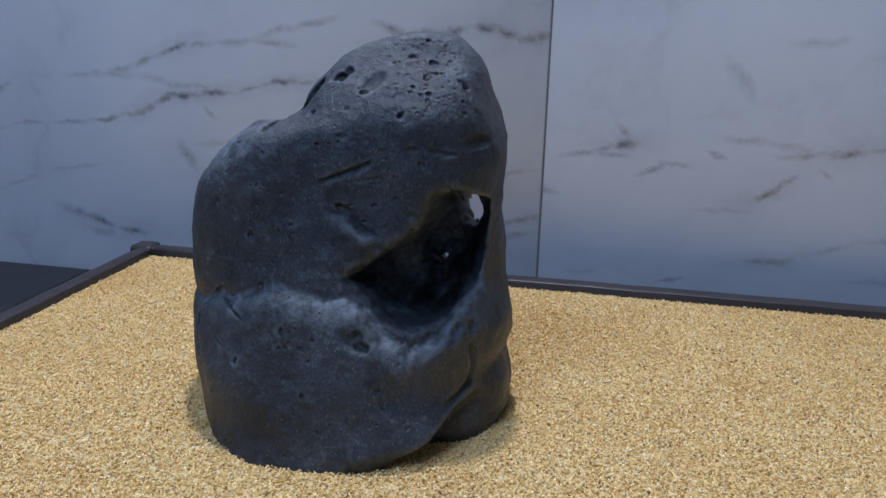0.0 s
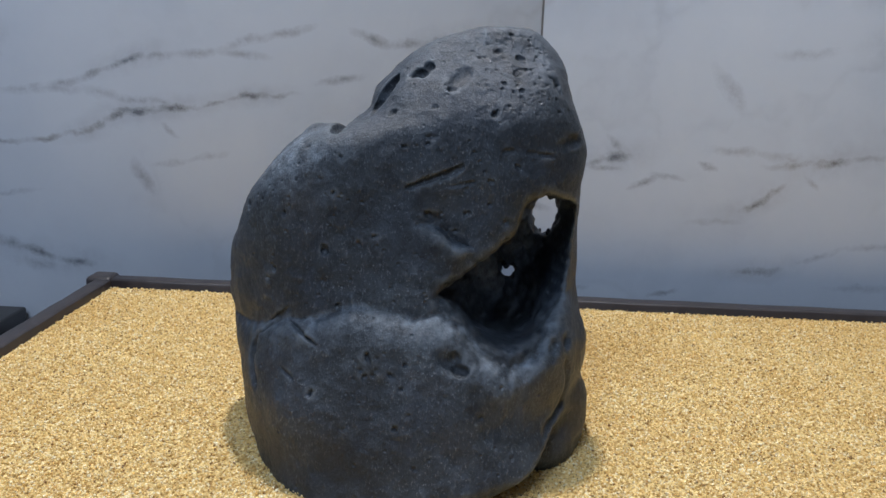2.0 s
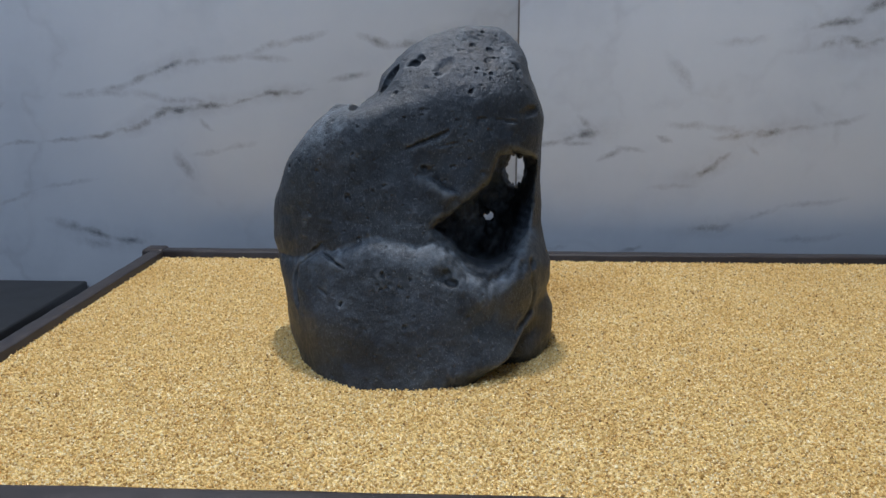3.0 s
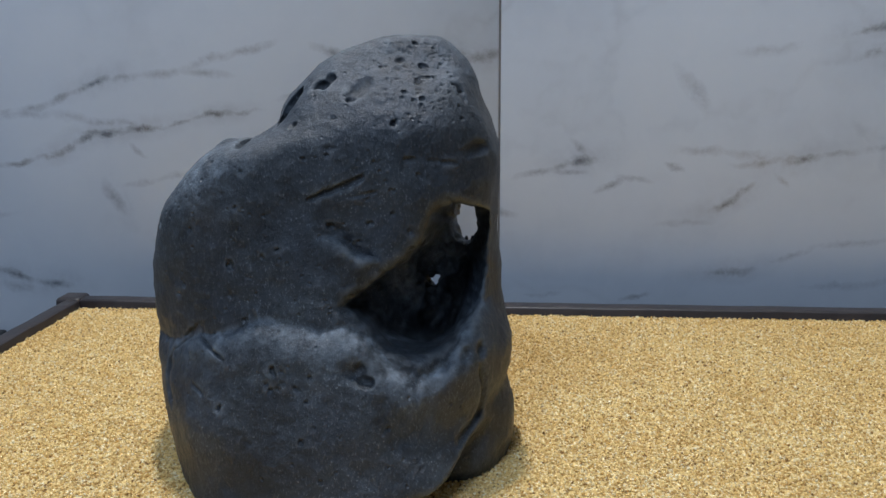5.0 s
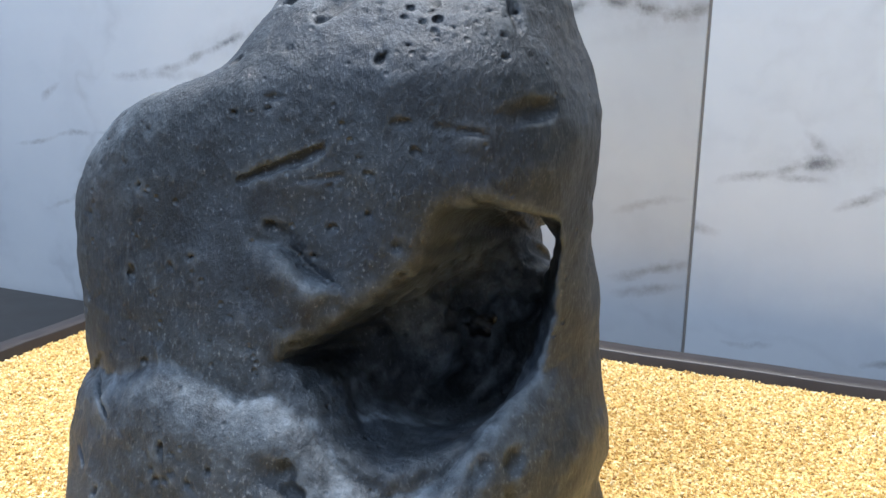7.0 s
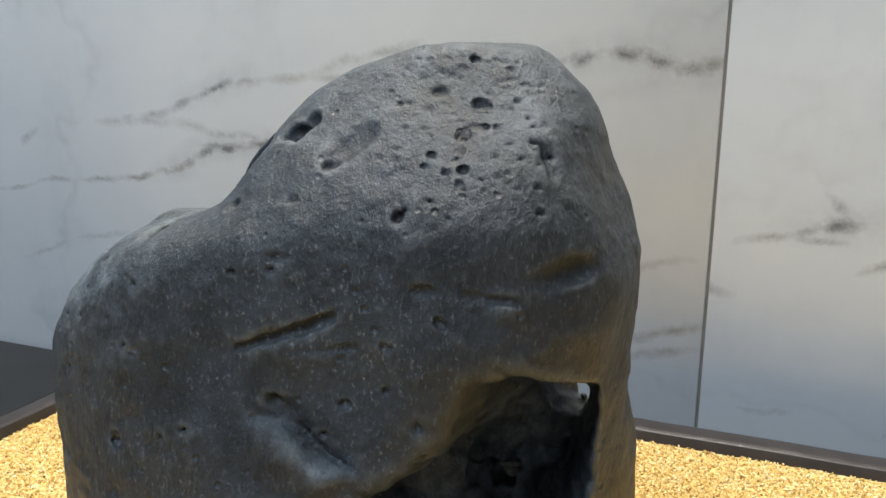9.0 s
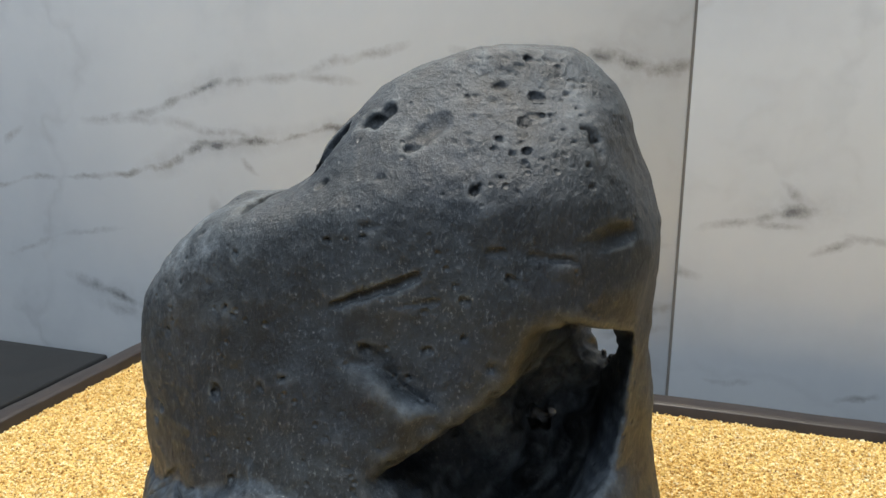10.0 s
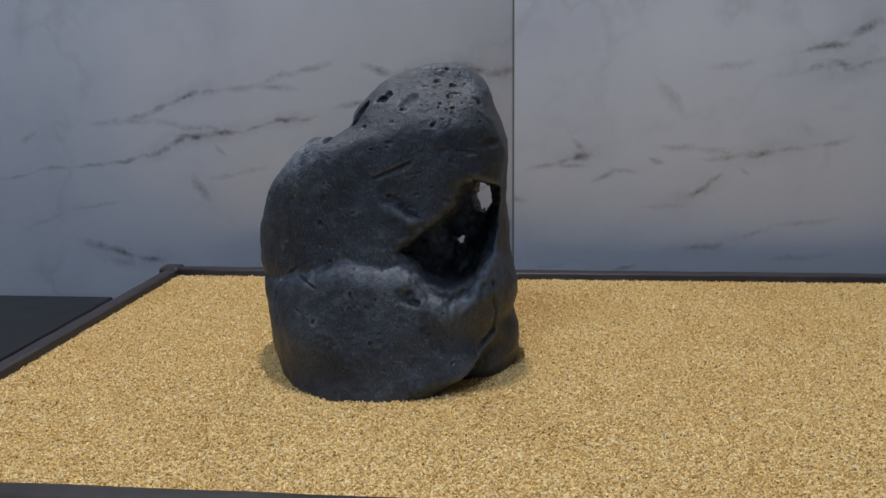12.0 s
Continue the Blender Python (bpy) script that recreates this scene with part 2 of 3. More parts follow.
V(0.0070, 0.51, (-0.112, 0.028), (-0.093, 0.036), (-0.074, 0.042))
V(0.0070, 0.47, (-0.109, 0.018), (-0.075, 0.025))
V(0.0053, 0.34, (-0.117, 0.076), (-0.074, 0.087))
V(0.0044, 0.26, (-0.649, 0.034), (-0.585, 0.057), (-0.525, 0.067))
V(0.0079, 0.30, (-0.548, 0.156), (-0.481, 0.158), (-0.444, 0.153))
marble_left.finish()

marble_right = Marble("white_marble_with_broken_veins")
V = marble_right.vein
V(0.0062, 0.51, (-0.048, 0.102), (-0.019, 0.110), (-0.003, 0.118))
V(0.0079, 0.77, (-0.003, 0.118), (0.015, 0.118))
V(0.0062, 0.38, (0.001, 0.132), (0.011, 0.123))
V(0.0053, 0.47, (-0.021, 0.107), (0.010, 0.109))
V(0.0070, 0.59, (0.026, 0.093), (0.038, 0.098))
V(0.0053, 0.30, (0.039, 0.103), (0.067, 0.100))
V(0.0053, 0.59, (0.087, 0.114), (0.093, 0.112))
V(0.0070, 0.34, (0.092, 0.126), (0.138, 0.124), (0.176, 0.121))
V(0.0070, 0.51, (0.144, 0.115), (0.188, 0.118))
V(0.0079, 0.81, (0.185, 0.116), (0.211, 0.123))
V(0.0062, 0.34, (0.208, 0.123), (0.245, 0.127), (0.288, 0.135))
V(0.0070, 0.72, (0.126, 0.077), (0.142, 0.086))
V(0.0062, 0.59, (0.139, 0.085), (0.154, 0.096))
V(0.0044, 0.42, (0.176, 0.103), (0.184, 0.097))
V(0.0123, 0.34, (0.094, 0.187), (0.108, 0.168))
V(0.0079, 0.26, (0.141, 0.210), (0.185, 0.213))
V(0.0070, 0.68, (0.234, 0.227), (0.255, 0.234))
V(0.0079, 0.77, (0.249, 0.231), (0.273, 0.233))
V(0.0079, 0.51, (0.239, 0.206), (0.265, 0.214))
V(0.0088, 0.77, (0.262, 0.215), (0.285, 0.207))
V(0.0070, 0.51, (0.282, 0.207), (0.317, 0.215))
V(0.0106, 0.77, (0.285, 0.243), (0.313, 0.253))
V(0.0070, 0.72, (0.123, 0.016), (0.160, 0.020))
V(0.0053, 0.30, (0.174, 0.024), (0.216, 0.038), (0.283, 0.051))
V(0.0044, 0.42, (0.049, -0.009), (0.070, -0.005))
V(0.0044, 0.42, (-0.039, -0.007), (-0.013, -0.004))
V(0.0053, 0.26, (0.204, 0.002), (0.286, 0.010))
V(0.0062, 0.26, (0.080, 0.058), (0.122, 0.064))
V(0.0070, 0.38, (-0.072, 0.070), (-0.056, 0.069))
V(0.0062, 0.26, (0.162, 0.208), (0.185, 0.216))
marble_right.finish()


# ---- mesh helpers ----
def part(name, bm, mat, parent=None, label=""):
    me = bpy.data.meshes.new(name)
    bm.to_mesh(me)
    bm.free()
    me.materials.append(mat)
    ob = new(name, me)
    ob.parent = parent
    return tagged(ob, label)


def box_bm(x0, y0, z0, x1, y1, z1, bevel=0.0, segments=3):
    bm = bmesh.new()
    bmesh.ops.create_cube(bm, size=1, matrix=Matrix.Translation(((x0 + x1) / 2, (y0 + y1) / 2, (z0 + z1) / 2)) @ Matrix.Diagonal((x1 - x0, y1 - y0, z1 - z0, 1)))
    if bevel:
        bmesh.ops.bevel(bm, geom=bm.edges[:], offset=bevel, segments=segments, profile=0.5, affect="EDGES")
        for f in bm.faces:
            f.smooth = True
    return bm


def mesh_object(name, verts, faces, mat, sides, smooth=True):
    """One mesh from numpy arrays; every face has the same number of sides."""
    me = bpy.data.meshes.new(name)
    me.vertices.add(len(verts))
    me.vertices.foreach_set("co", np.asarray(verts, np.float32).ravel())
    me.loops.add(faces.size)
    me.loops.foreach_set("vertex_index", np.asarray(faces, np.int32).ravel())
    me.polygons.add(len(faces))
    me.polygons.foreach_set("loop_start", np.arange(0, faces.size, sides, dtype=np.int32))
    me.polygons.foreach_set("use_smooth", np.full(len(faces), smooth))
    me.update(calc_edges=True)
    me.materials.append(mat)
    return new(name, me)


def smooth_step(v):
    v = np.clip(v, 0, 1)
    return v * v * (3 - 2 * v)


def lattice_noise(p, cell, seed):
    """Smooth random values from -1 to 1 at the points p, with blobs of about the size of a cell."""
    table = np.random.RandomState(seed).uniform(-1, 1, 4096).astype(np.float32)
    q = p / cell + 1000.0
    i = np.floor(q).astype(np.int64)
    f = (q - i).astype(np.float32)
    f = f * f * (3 - 2 * f)
    out = 0
    for dx in (0, 1):
        for dy in (0, 1):
            for dz in (0, 1):
                h = ((i[:, 0] + dx) * 73856093 ^ (i[:, 1] + dy) * 19349663 ^ (i[:, 2] + dz) * 83492791) % 4096
                w = (f[:, 0] if dx else 1 - f[:, 0]) * (f[:, 1] if dy else 1 - f[:, 1]) * (f[:, 2] if dz else 1 - f[:, 2])
                out = out + w * table[h]
    return out


# ---- the room ----
SEAM, WALL_Y = -0.0665, 0.8
FLOOR_Z, CEILING_Z = -0.95, 1.62


def marble_slab(name, x0, x1, mat, label):
    bm = box_bm(x0, WALL_Y, FLOOR_Z, x1, WALL_Y + 0.02, CEILING_Z, 0.0006, 1)
    return tagged(part(name, bm, mat), label, "wall panel", "marble wall panels", "structure")


marble_slab("wall_panel_1", SEAM - 1.2, SEAM - 0.0009, marble_left.mat, "polished white marble wall panel with long grey veins")
marble_slab("wall_panel_2", SEAM + 0.0009, SEAM + 1.2, marble_right.mat, "polished white marble wall panel with broken grey veins")
marble_slab("wall_panel_3", SEAM - 2.4, SEAM - 1.2018, marble_left.mat, "polished white marble wall panel with long grey veins")
marble_slab("wall_panel_4", SEAM + 1.2018, SEAM + 2.4, marble_right.mat, "polished white marble wall panel with broken grey veins")
tagged(part("wall_north", box_bm(-2.6, WALL_Y + 0.0203, FLOOR_Z, 2.6, WALL_Y + 0.12, CEILING_Z), JOINT), "grey backing wall behind the marble panels", "wall", "", "structure")
tagged(part("wall_west", box_bm(-2.6, -3.0, FLOOR_Z, -2.48, WALL_Y, CEILING_Z), PLASTER), "plain pale plaster wall", "wall", "", "structure")
tagged(part("wall_east", box_bm(2.48, -3.0, FLOOR_Z, 2.6, WALL_Y, CEILING_Z), PLASTER), "plain pale plaster wall", "wall", "", "structure")
tagged(part("wall_south", box_bm(-2.6, -3.12, FLOOR_Z, 2.6, -3.0, CEILING_Z), PLASTER), "plain pale plaster wall", "wall", "", "structure")
tagged(part("floor", box_bm(-2.6, -3.12, FLOOR_Z - 0.1, 2.6, WALL_Y + 0.12, FLOOR_Z), FLOOR_GREY), "plain grey floor of the room", "floor", "", "structure")
tagged(part("ceiling", box_bm(-2.6, -3.12, CEILING_Z, 2.6, WALL_Y + 0.12, CEILING_Z + 0.1), PLASTER), "plain pale ceiling of the room", "ceiling", "", "structure")

for i, x in enumerate((SEAM, SEAM - 1.2009, SEAM + 1.2009)):
    tagged(part("trim", box_bm(x - 0.0008, WALL_Y + 0.0008, FLOOR_Z, x + 0.0008, WALL_Y + 0.0201, CEILING_Z), JOINT), "thin grey joint between the marble panels", "joint", "joints", "structure")

# ---- counter and black stand ----
tagged(part("counter", box_bm(-1.5, 0.12, FLOOR_Z, 1.2, WALL_Y - 0.003, -0.075, 0.004, 2), COUNTER_DARK), "dark counter that carries the tray", "counter", "", "structure")
stand = tagged(new("display_stand"), "low black display stand with a flat matt top", "display stand")
stand.location = (-0.85, 0.52, -0.075)
part("top", box_bm(-0.30, -0.30, 0.012, 0.306, 0.275, 0.0268, 0.0025, 3), SLAB_BLACK, stand)
part("plinth", box_bm(-0.285, -0.285, 0.0, 0.285, 0.26, 0.0118), SLAB_BLACK, stand)

# ---- tray ----
TX0, TX1, TY0, TY1 = -0.4235, 0.40, 0.235, 0.7115
RAIL, RAIL_TOP, TRAY_LOW = 0.0195, 0.0068, -0.062
tray = tagged(new("sand_tray"), "shallow dark brown lacquered wooden tray filled with yellow sand", "tray")
tray.location = (0, 0, -0.075)


def rail_bm(length):
    """A rail along x: flat top with a rounded outer edge and a small lip on the side of the sand."""
    profile = [(0.0, TRAY_LOW), (0.0, RAIL_TOP - 0.0014), (0.0006, RAIL_TOP - 0.0006), (0.0016, RAIL_TOP - 0.0006), (0.0022, RAIL_TOP - 0.0002), (0.0034, RAIL_TOP), (RAIL - 0.006, RAIL_TOP), (RAIL - 0.0028, RAIL_TOP - 0.0010), (RAIL - 0.0008, RAIL_TOP - 0.0034), (RAIL, RAIL_TOP - 0.007), (RAIL, TRAY_LOW)]
    bm = bmesh.new()
    rings = []
    steps = 24
    for i in range(steps + 1):
        x = length * i / steps
        rings.append([bm.verts.new((x, y, z + 0.075 + 0.00025 * math.sin(i * 2.3))) for y, z in profile])
    for a, b in zip(rings, rings[1:]):
        for i in range(len(profile)):
            j = (i + 1) % len(profile)
            bm.faces.new((a[i], b[i], b[j], a[j]))
    bm.faces.new(rings[0])
    bm.faces.new(rings[-1][::-1])
    bmesh.ops.recalc_face_normals(bm, faces=bm.faces[:])
    for f in bm.faces:
        f.smooth = len(f.verts) == 4
    return bm


def rail(x, y, turn, length, narrow=1.0):
    ob = part("rail", rail_bm(length), TRAY_WOOD, tray)
    ob.matrix_local = pose(x, y, 0, 0, 0, turn) @ Matrix.Diagonal((1, narrow, 1, 1))


rail(TX0, TY1, 0, TX1 - TX0)
rail(TX1, TY0, 180, TX1 - TX0)
rail(TX0, TY0, 90, TY1 - TY0, 0.82)
rail(TX1, TY1, -90, TY1 - TY0)


def corner_bm():
    """A rounded corner block that stands a little above the rails and outside them."""
    bm = box_bm(0.0004, 0.0004, 0.075 + TRAY_LOW, RAIL + 0.0035, RAIL + 0.0035, 0.075 + RAIL_TOP + 0.0010, 0.0042, 5)
    return bm


for cx, cy, turn in ((TX0, TY1, 90), (TX1, TY1, 0), (TX0, TY0, 180), (TX1, TY0, 270)):
    ob = part("corner_block", corner_bm(), TRAY_WOOD, tray)
    ob.matrix_local = pose(cx, cy, 0, 0, 0, turn)
part("base", box_bm(TX0 - 0.01, TY0 - 0.01, 0.0, TX1 + 0.01, TY1 + 0.01, 0.0125), TRAY_WOOD, tray)


# ---- the stone ----
CELL = 0.0007
LOW, HIGH = np.array((-0.258, 0.358, -0.012)), np.array((-0.034, 0.580, 0.226))
AX = [np.arange(LOW[i], HIGH[i], CELL).astype(np.float32) for i in range(3)]
# height, left edge and right edge of the stone
SIDES = [
    (-0.015, -0.2244, -0.0995), (0.000, -0.2321, -0.0834), (0.012, -0.2380, -0.0520), (0.024, -0.2381, -0.0541), (0.036, -0.2392, -0.0570),
    (0.048, -0.2418, -0.0532), (0.060, -0.2478, -0.0542), (0.074, -0.2512, -0.0587), (0.088, -0.2499, -0.0611), (0.104, -0.2459, -0.0612),
    (0.120, -0.2390, -0.0622), (0.135, -0.2311, -0.0620), (0.150, -0.2188, -0.0613), (0.163, -0.2060, -0.0618), (0.175, -0.1717, -0.0650),
    (0.187, -0.1707, -0.0706), (0.198, -0.1605, -0.0733), (0.207, -0.1497, -0.0785), (0.214, -0.1334, -0.0851), (0.222, -0.1051, -0.0930),
]
# height, and how far back the left and the right edge lie
RIDGES = [
    (-0.015, 0.4935, 0.4766), (0.000, 0.4947, 0.4807), (0.012, 0.4949, 0.4833), (0.024, 0.4946, 0.4868), (0.036, 0.4950, 0.4887),
    (0.048, 0.4960, 0.4870), (0.060, 0.4970, 0.4847), (0.074, 0.4915, 0.4873), (0.088, 0.4825, 0.4909), (0.104, 0.4707, 0.4889),
    (0.120, 0.4633, 0.4801), (0.135, 0.4596, 0.4752), (0.150, 0.4588, 0.4762), (0.163, 0.4598, 0.4803), (0.175, 0.4644, 0.4847),
    (0.187, 0.4718, 0.4844), (0.198, 0.4687, 0.4806), (0.207, 0.4620, 0.4760), (0.214, 0.4640, 0.4750), (0.222, 0.4660, 0.4730),
]
# height, foremost and rearmost point
DEPTHS = [
    (-0.015, 0.3699, 0.5356), (0.000, 0.3731, 0.5350), (0.012, 0.3762, 0.5341), (0.024, 0.3788, 0.5326), (0.036, 0.3819, 0.5304),
    (0.048, 0.3857, 0.5277), (0.060, 0.3902, 0.5250), (0.074, 0.3929, 0.5225), (0.088, 0.3967, 0.5202), (0.104, 0.4031, 0.5160),
    (0.120, 0.4080, 0.5101), (0.135, 0.4112, 0.5048), (0.150, 0.4126, 0.4991), (0.163, 0.4154, 0.4938), (0.175, 0.4197, 0.4913),
    (0.187, 0.4262, 0.4904), (0.198, 0.4362, 0.4914), (0.207, 0.4468, 0.4940), (0.214, 0.4530, 0.4900), (0.222, 0.4590, 0.4840),
]
# height, squareness of the front at the left and at the right
SQUARE = [
    (-0.015, 2.1096, 2.7582), (0.000, 2.3592, 2.6688), (0.012, 2.4429, 2.5111), (0.024, 2.6259, 2.2558), (0.036, 2.7529, 2.0972),
    (0.048, 2.7138, 2.1402), (0.060, 2.3317, 2.3792), (0.074, 2.0751, 2.4873), (0.088, 1.9000, 2.3745), (0.104, 1.9000, 2.3434),
    (0.120, 2.2457, 2.5216), (0.135, 2.8289, 2.8018), (0.150, 3.1907, 3.1837), (0.163, 3.1668, 3.5142), (0.175, 2.8397, 3.6491),
    (0.187, 2.1274, 3.4317), (0.198, 2.0655, 2.8529), (0.207, 2.3000, 2.3000), (0.214, 2.3000, 2.3000), (0.222, 2.3000, 2.3000),
]


def levels_at(table, z, soft=5.0):
    """The two columns of a table at the heights z, rounded off between the rows."""
    t = np.array(table)
    fine = np.arange(-0.03, 0.235, 0.0005)
    k = np.exp(-0.5 * (np.arange(-30, 31) / soft) ** 2)
    out = []
    for i in (1, 2):
        v = np.interp(fine, t[:, 0], t[:, i])
        v = np.convolve(np.pad(v, 30, mode="edge"), k / k.sum(), mode="valid")
        out.append(np.interp(z, fine, v).astype(np.float32)[None, None, :])
    return out


def crest_line():
    x = AX[0]
    z = np.interp(x, [-0.25, -0.226, -0.205, -0.184, -0.172, -0.157, -0.144, -0.130, -0.121, -0.111, -0.097, -0.084, -0.073, -0.06],
                  [0.066, 0.069, 0.077, 0.0825, 0.0905, 0.0860, 0.0833, 0.085, 0.0815, 0.068, 0.060, 0.067, 0.082, 0.088])
    p = np.stack([x, x * 0, x * 0], 1)
    z = z + 0.0012 * lattice_noise(p, 0.006, 31) + 0.0006 * lattice_noise(p, 0.0025, 32)
    return z[:, None, None]


def smooth_max(a, b, k):
    h = np.maximum(k - np.abs(a - b), 0) / k
    return np.maximum(a, b) + h * h * k * 0.25


def stone_field():
    x, y, z = AX[0][:, None, None], AX[1][None, :, None], AX[2][None, None, :]
    left, right = levels_at(SIDES, AX[2])
    y_left, y_right = levels_at(RIDGES, AX[2], 10.0)
    y_front, y_back = levels_at(DEPTHS, AX[2], 9.0)
    square_left, square_right = levels_at(SQUARE, AX[2], 14.0)
    a = (right - left) / 2
    ux = (x - (left + right) / 2) / a
    middle = (y_left + y_right) / 2
    v = y - middle - np.clip(ux, -1.3, 1.3) * (y_right - y_left) / 2
    b = np.where(v < 0, middle - y_front, y_back - middle)
    power = np.where(v < 0, np.where(ux < 0, square_left, square_right), 2.0).astype(np.float32)
    rho = (np.abs(ux) ** power + np.abs(v / b) ** power) ** (1 / power)
    field = (rho - 1) * np.sqrt(a * b)
    field = smooth_max(field, z - 0.2188 + 0 * field, 0.008)
    # how much a place belongs to the front
    front = smooth_step((0.475 - AX[1]) / 0.05)[None, :, None]

    # the belly's upper edge: a crease that runs across the front, with the belly swelling out below it
    rise = (crest_line() - z).astype(np.float32)
    down, up = np.maximum(rise, 0), np.maximum(-rise, 0)
    swell = np.where(rise > 0, (0.0042 - 0.0072 * (1 - np.exp(-down / 0.0060))) * np.exp(-down / 0.045), 0.0042 * np.exp(-up / 0.022))
    field = field + front * swell

    # a spur that runs down to a blunt tip above the hollow
    ux, uz = 0.90, -0.435
    along = (x + 0.1502) * ux + (z - 0.1321) * uz
    below = (x + 0.1502) * uz - (z - 0.1321) * ux + 0.0012 * np.sin((along - 0.012) * 260)
    window = smooth_step((along - 0.006) / 0.016) * smooth_step((0.0400 - along) / 0.009)
    down, up = np.maximum(below, 0), np.maximum(-below, 0)
    swell = np.where(below > 0, (0.0040 - 0.0086 * (1 - np.exp(-down / 0.0011))) * np.exp(-down / 0.012), 0.0040 * np.exp(-up / 0.010))
    field = field + front * window * swell
    return field.astype(np.float32)


RIM = [(-0.1325, 0.0925), (-0.1238, 0.0985), (-0.1098, 0.1103), (-0.0970, 0.1225), (-0.0915, 0.1370), (-0.0834, 0.1425), (-0.0745, 0.1408),
       (-0.0652, 0.1385), (-0.0640, 0.1300), (-0.0650, 0.1085), (-0.0695, 0.0920), (-0.0755, 0.0838), (-0.0832, 0.0738), (-0.0904, 0.0698), (-0.0983, 0.0690), (-0.1080, 0.0716), (-0.1175, 0.0790), (-0.1220, 0.0855)]


class Carver:
    """Shapes the field by adding and cutting simple forms in the box that each one reaches."""

    def __init__(self, field):
        self.f = field

    def window(self, low, high):
        s = []
        for i in range(3):
            a = int(np.clip((low[i] - LOW[i]) / CELL, 0, len(AX[i]) - 1))
            b = int(np.clip((high[i] - LOW[i]) / CELL + 2, 1, len(AX[i])))
            s.append(slice(a, b))
        x, y, z = AX[0][s[0]][:, None, None], AX[1][s[1]][None, :, None], AX[2][s[2]][None, None, :]
        return tuple(s), x, y, z

    def skin(self, x, z):
        """The first y at which the stone is met from the front."""
        i, k = int((x - LOW[0]) / CELL), int((z - LOW[2]) / CELL)
        inside = np.nonzero(self.f[i, :, k] < 0)[0]
        return float(AX[1][inside[0]]) if len(inside) else 0.46

    def capsule(self, p, q, r, k=0.0015, cut=True, flat=1.0):
        p, q = np.array(p), np.array(q)
        pad = r * max(1, flat) + k + 0.002
        s, x, y, z = self.window(np.minimum(p, q) - pad, np.maximum(p, q) + pad)
        d = q - p
        n = max(float(d @ d), 1e-12)
        t = np.clip(((x - p[0]) * d[0] + (y - p[1]) * d[1] + (z - p[2]) * d[2]) / n, 0, 1)
        wide = r if r > 0.0026 else r * (1 + 0.25 * np.sin(x * 520 + p[0] * 7000) * np.sin(z * 610 + p[2] * 5000))
        if n > (2 * r) ** 2 and r < 0.006:
            wide = wide * (0.35 + 0.65 * np.sqrt(np.clip(4 * t * (1 - t), 0, 1)))
        dist = np.sqrt((x - p[0] - t * d[0]) ** 2 + ((y - p[1] - t * d[1]) / flat) ** 2 + (z - p[2] - t * d[2]) ** 2) - wide
        self.f[s] = smooth_max(self.f[s], -dist, k) if cut else -smooth_max(-self.f[s], -dist, k)

    def groove(self, x0, z0, x1, z1, r, depth, k=0.0012):
        """A groove on the front; depth is how far its axis lies behind the skin."""
        self.capsule((x0, self.skin(x0, z0) + depth, z0), (x1, self.skin(x1, z1) + depth, z1), r, k)

    def ball(self, c, radii, k=0.004, cut=True):
        c, radii = np.array(c), np.array(radii)
        s, x, y, z = self.window(c - radii - k - 0.002, c + radii + k + 0.002)
        dist = (np.sqrt(((x - c[0]) / radii[0]) ** 2 + ((y - c[1]) / radii[1]) ** 2 + ((z - c[2]) / radii[2]) ** 2) - 1) * radii.min()
        self.f[s] = smooth_max(self.f[s], -dist, k) if cut else -smooth_max(-self.f[s], -dist, k)

    def hollow(self):
        """The large hollow: a rounded bowl that rises to the right, roofed by a slanting lip, with two holes to the back."""
        s, x, y, z = self.window((-0.140, 0.36, 0.050), (-0.055, 0.58, 0.150))
        drop = z + 0.17 * (y - 0.42)

        # rim of the opening, as a rounded polygon
        open_ = np.full(np.broadcast_shapes(x.shape, drop.shape), 1.0, np.float32)
        inside = np.zeros(open_.shape, bool)
        for (ax, az), (bx, bz) in zip(RIM, RIM[1:] + RIM[:1]):
            ex, ez = bx - ax, bz - az
            t = np.clip(((x - ax) * ex + (drop - az) * ez) / (ex * ex + ez * ez), 0, 1)
            open_ = np.minimum(open_, np.hypot(x - ax - t * ex, drop - az - t * ez))
            inside ^= ((az > drop) != (bz > drop)) & (x < ax + ex * (drop - az) / (ez if ez else 1e-9))
        open_ = np.where(inside, -open_, open_) - 0.0005 + 0.0004 * np.sin(x * 520 + drop * 300) * np.sin(drop * 610 - x * 150)
        back = 0.466 + np.clip((x + 0.105) * 1.0, -0.026, 0.028) - 0.25 * np.maximum(0.088 - z, 0) + 0.003 * np.sin(x * 420) * np.sin(z * 380)
        room = smooth_max(open_ + (0.10 + 0.30 * smooth_step((x + 0.088) / 0.012)) * np.maximum(y - 0.450, 0), y - back, 0.010)
        # rounded lip and sill, sharper on the thin right wall
        soft = 0.0060 - 0.0030 * smooth_step((x + 0.082) / 0.012) - 0.0015 * smooth_step((drop - 0.095) / 0.008)
        h = np.maximum(soft - np.abs(self.f[s] + room), 0) / soft
        self.f[s] = np.maximum(self.f[s], -room) + h * h * soft * 0.25

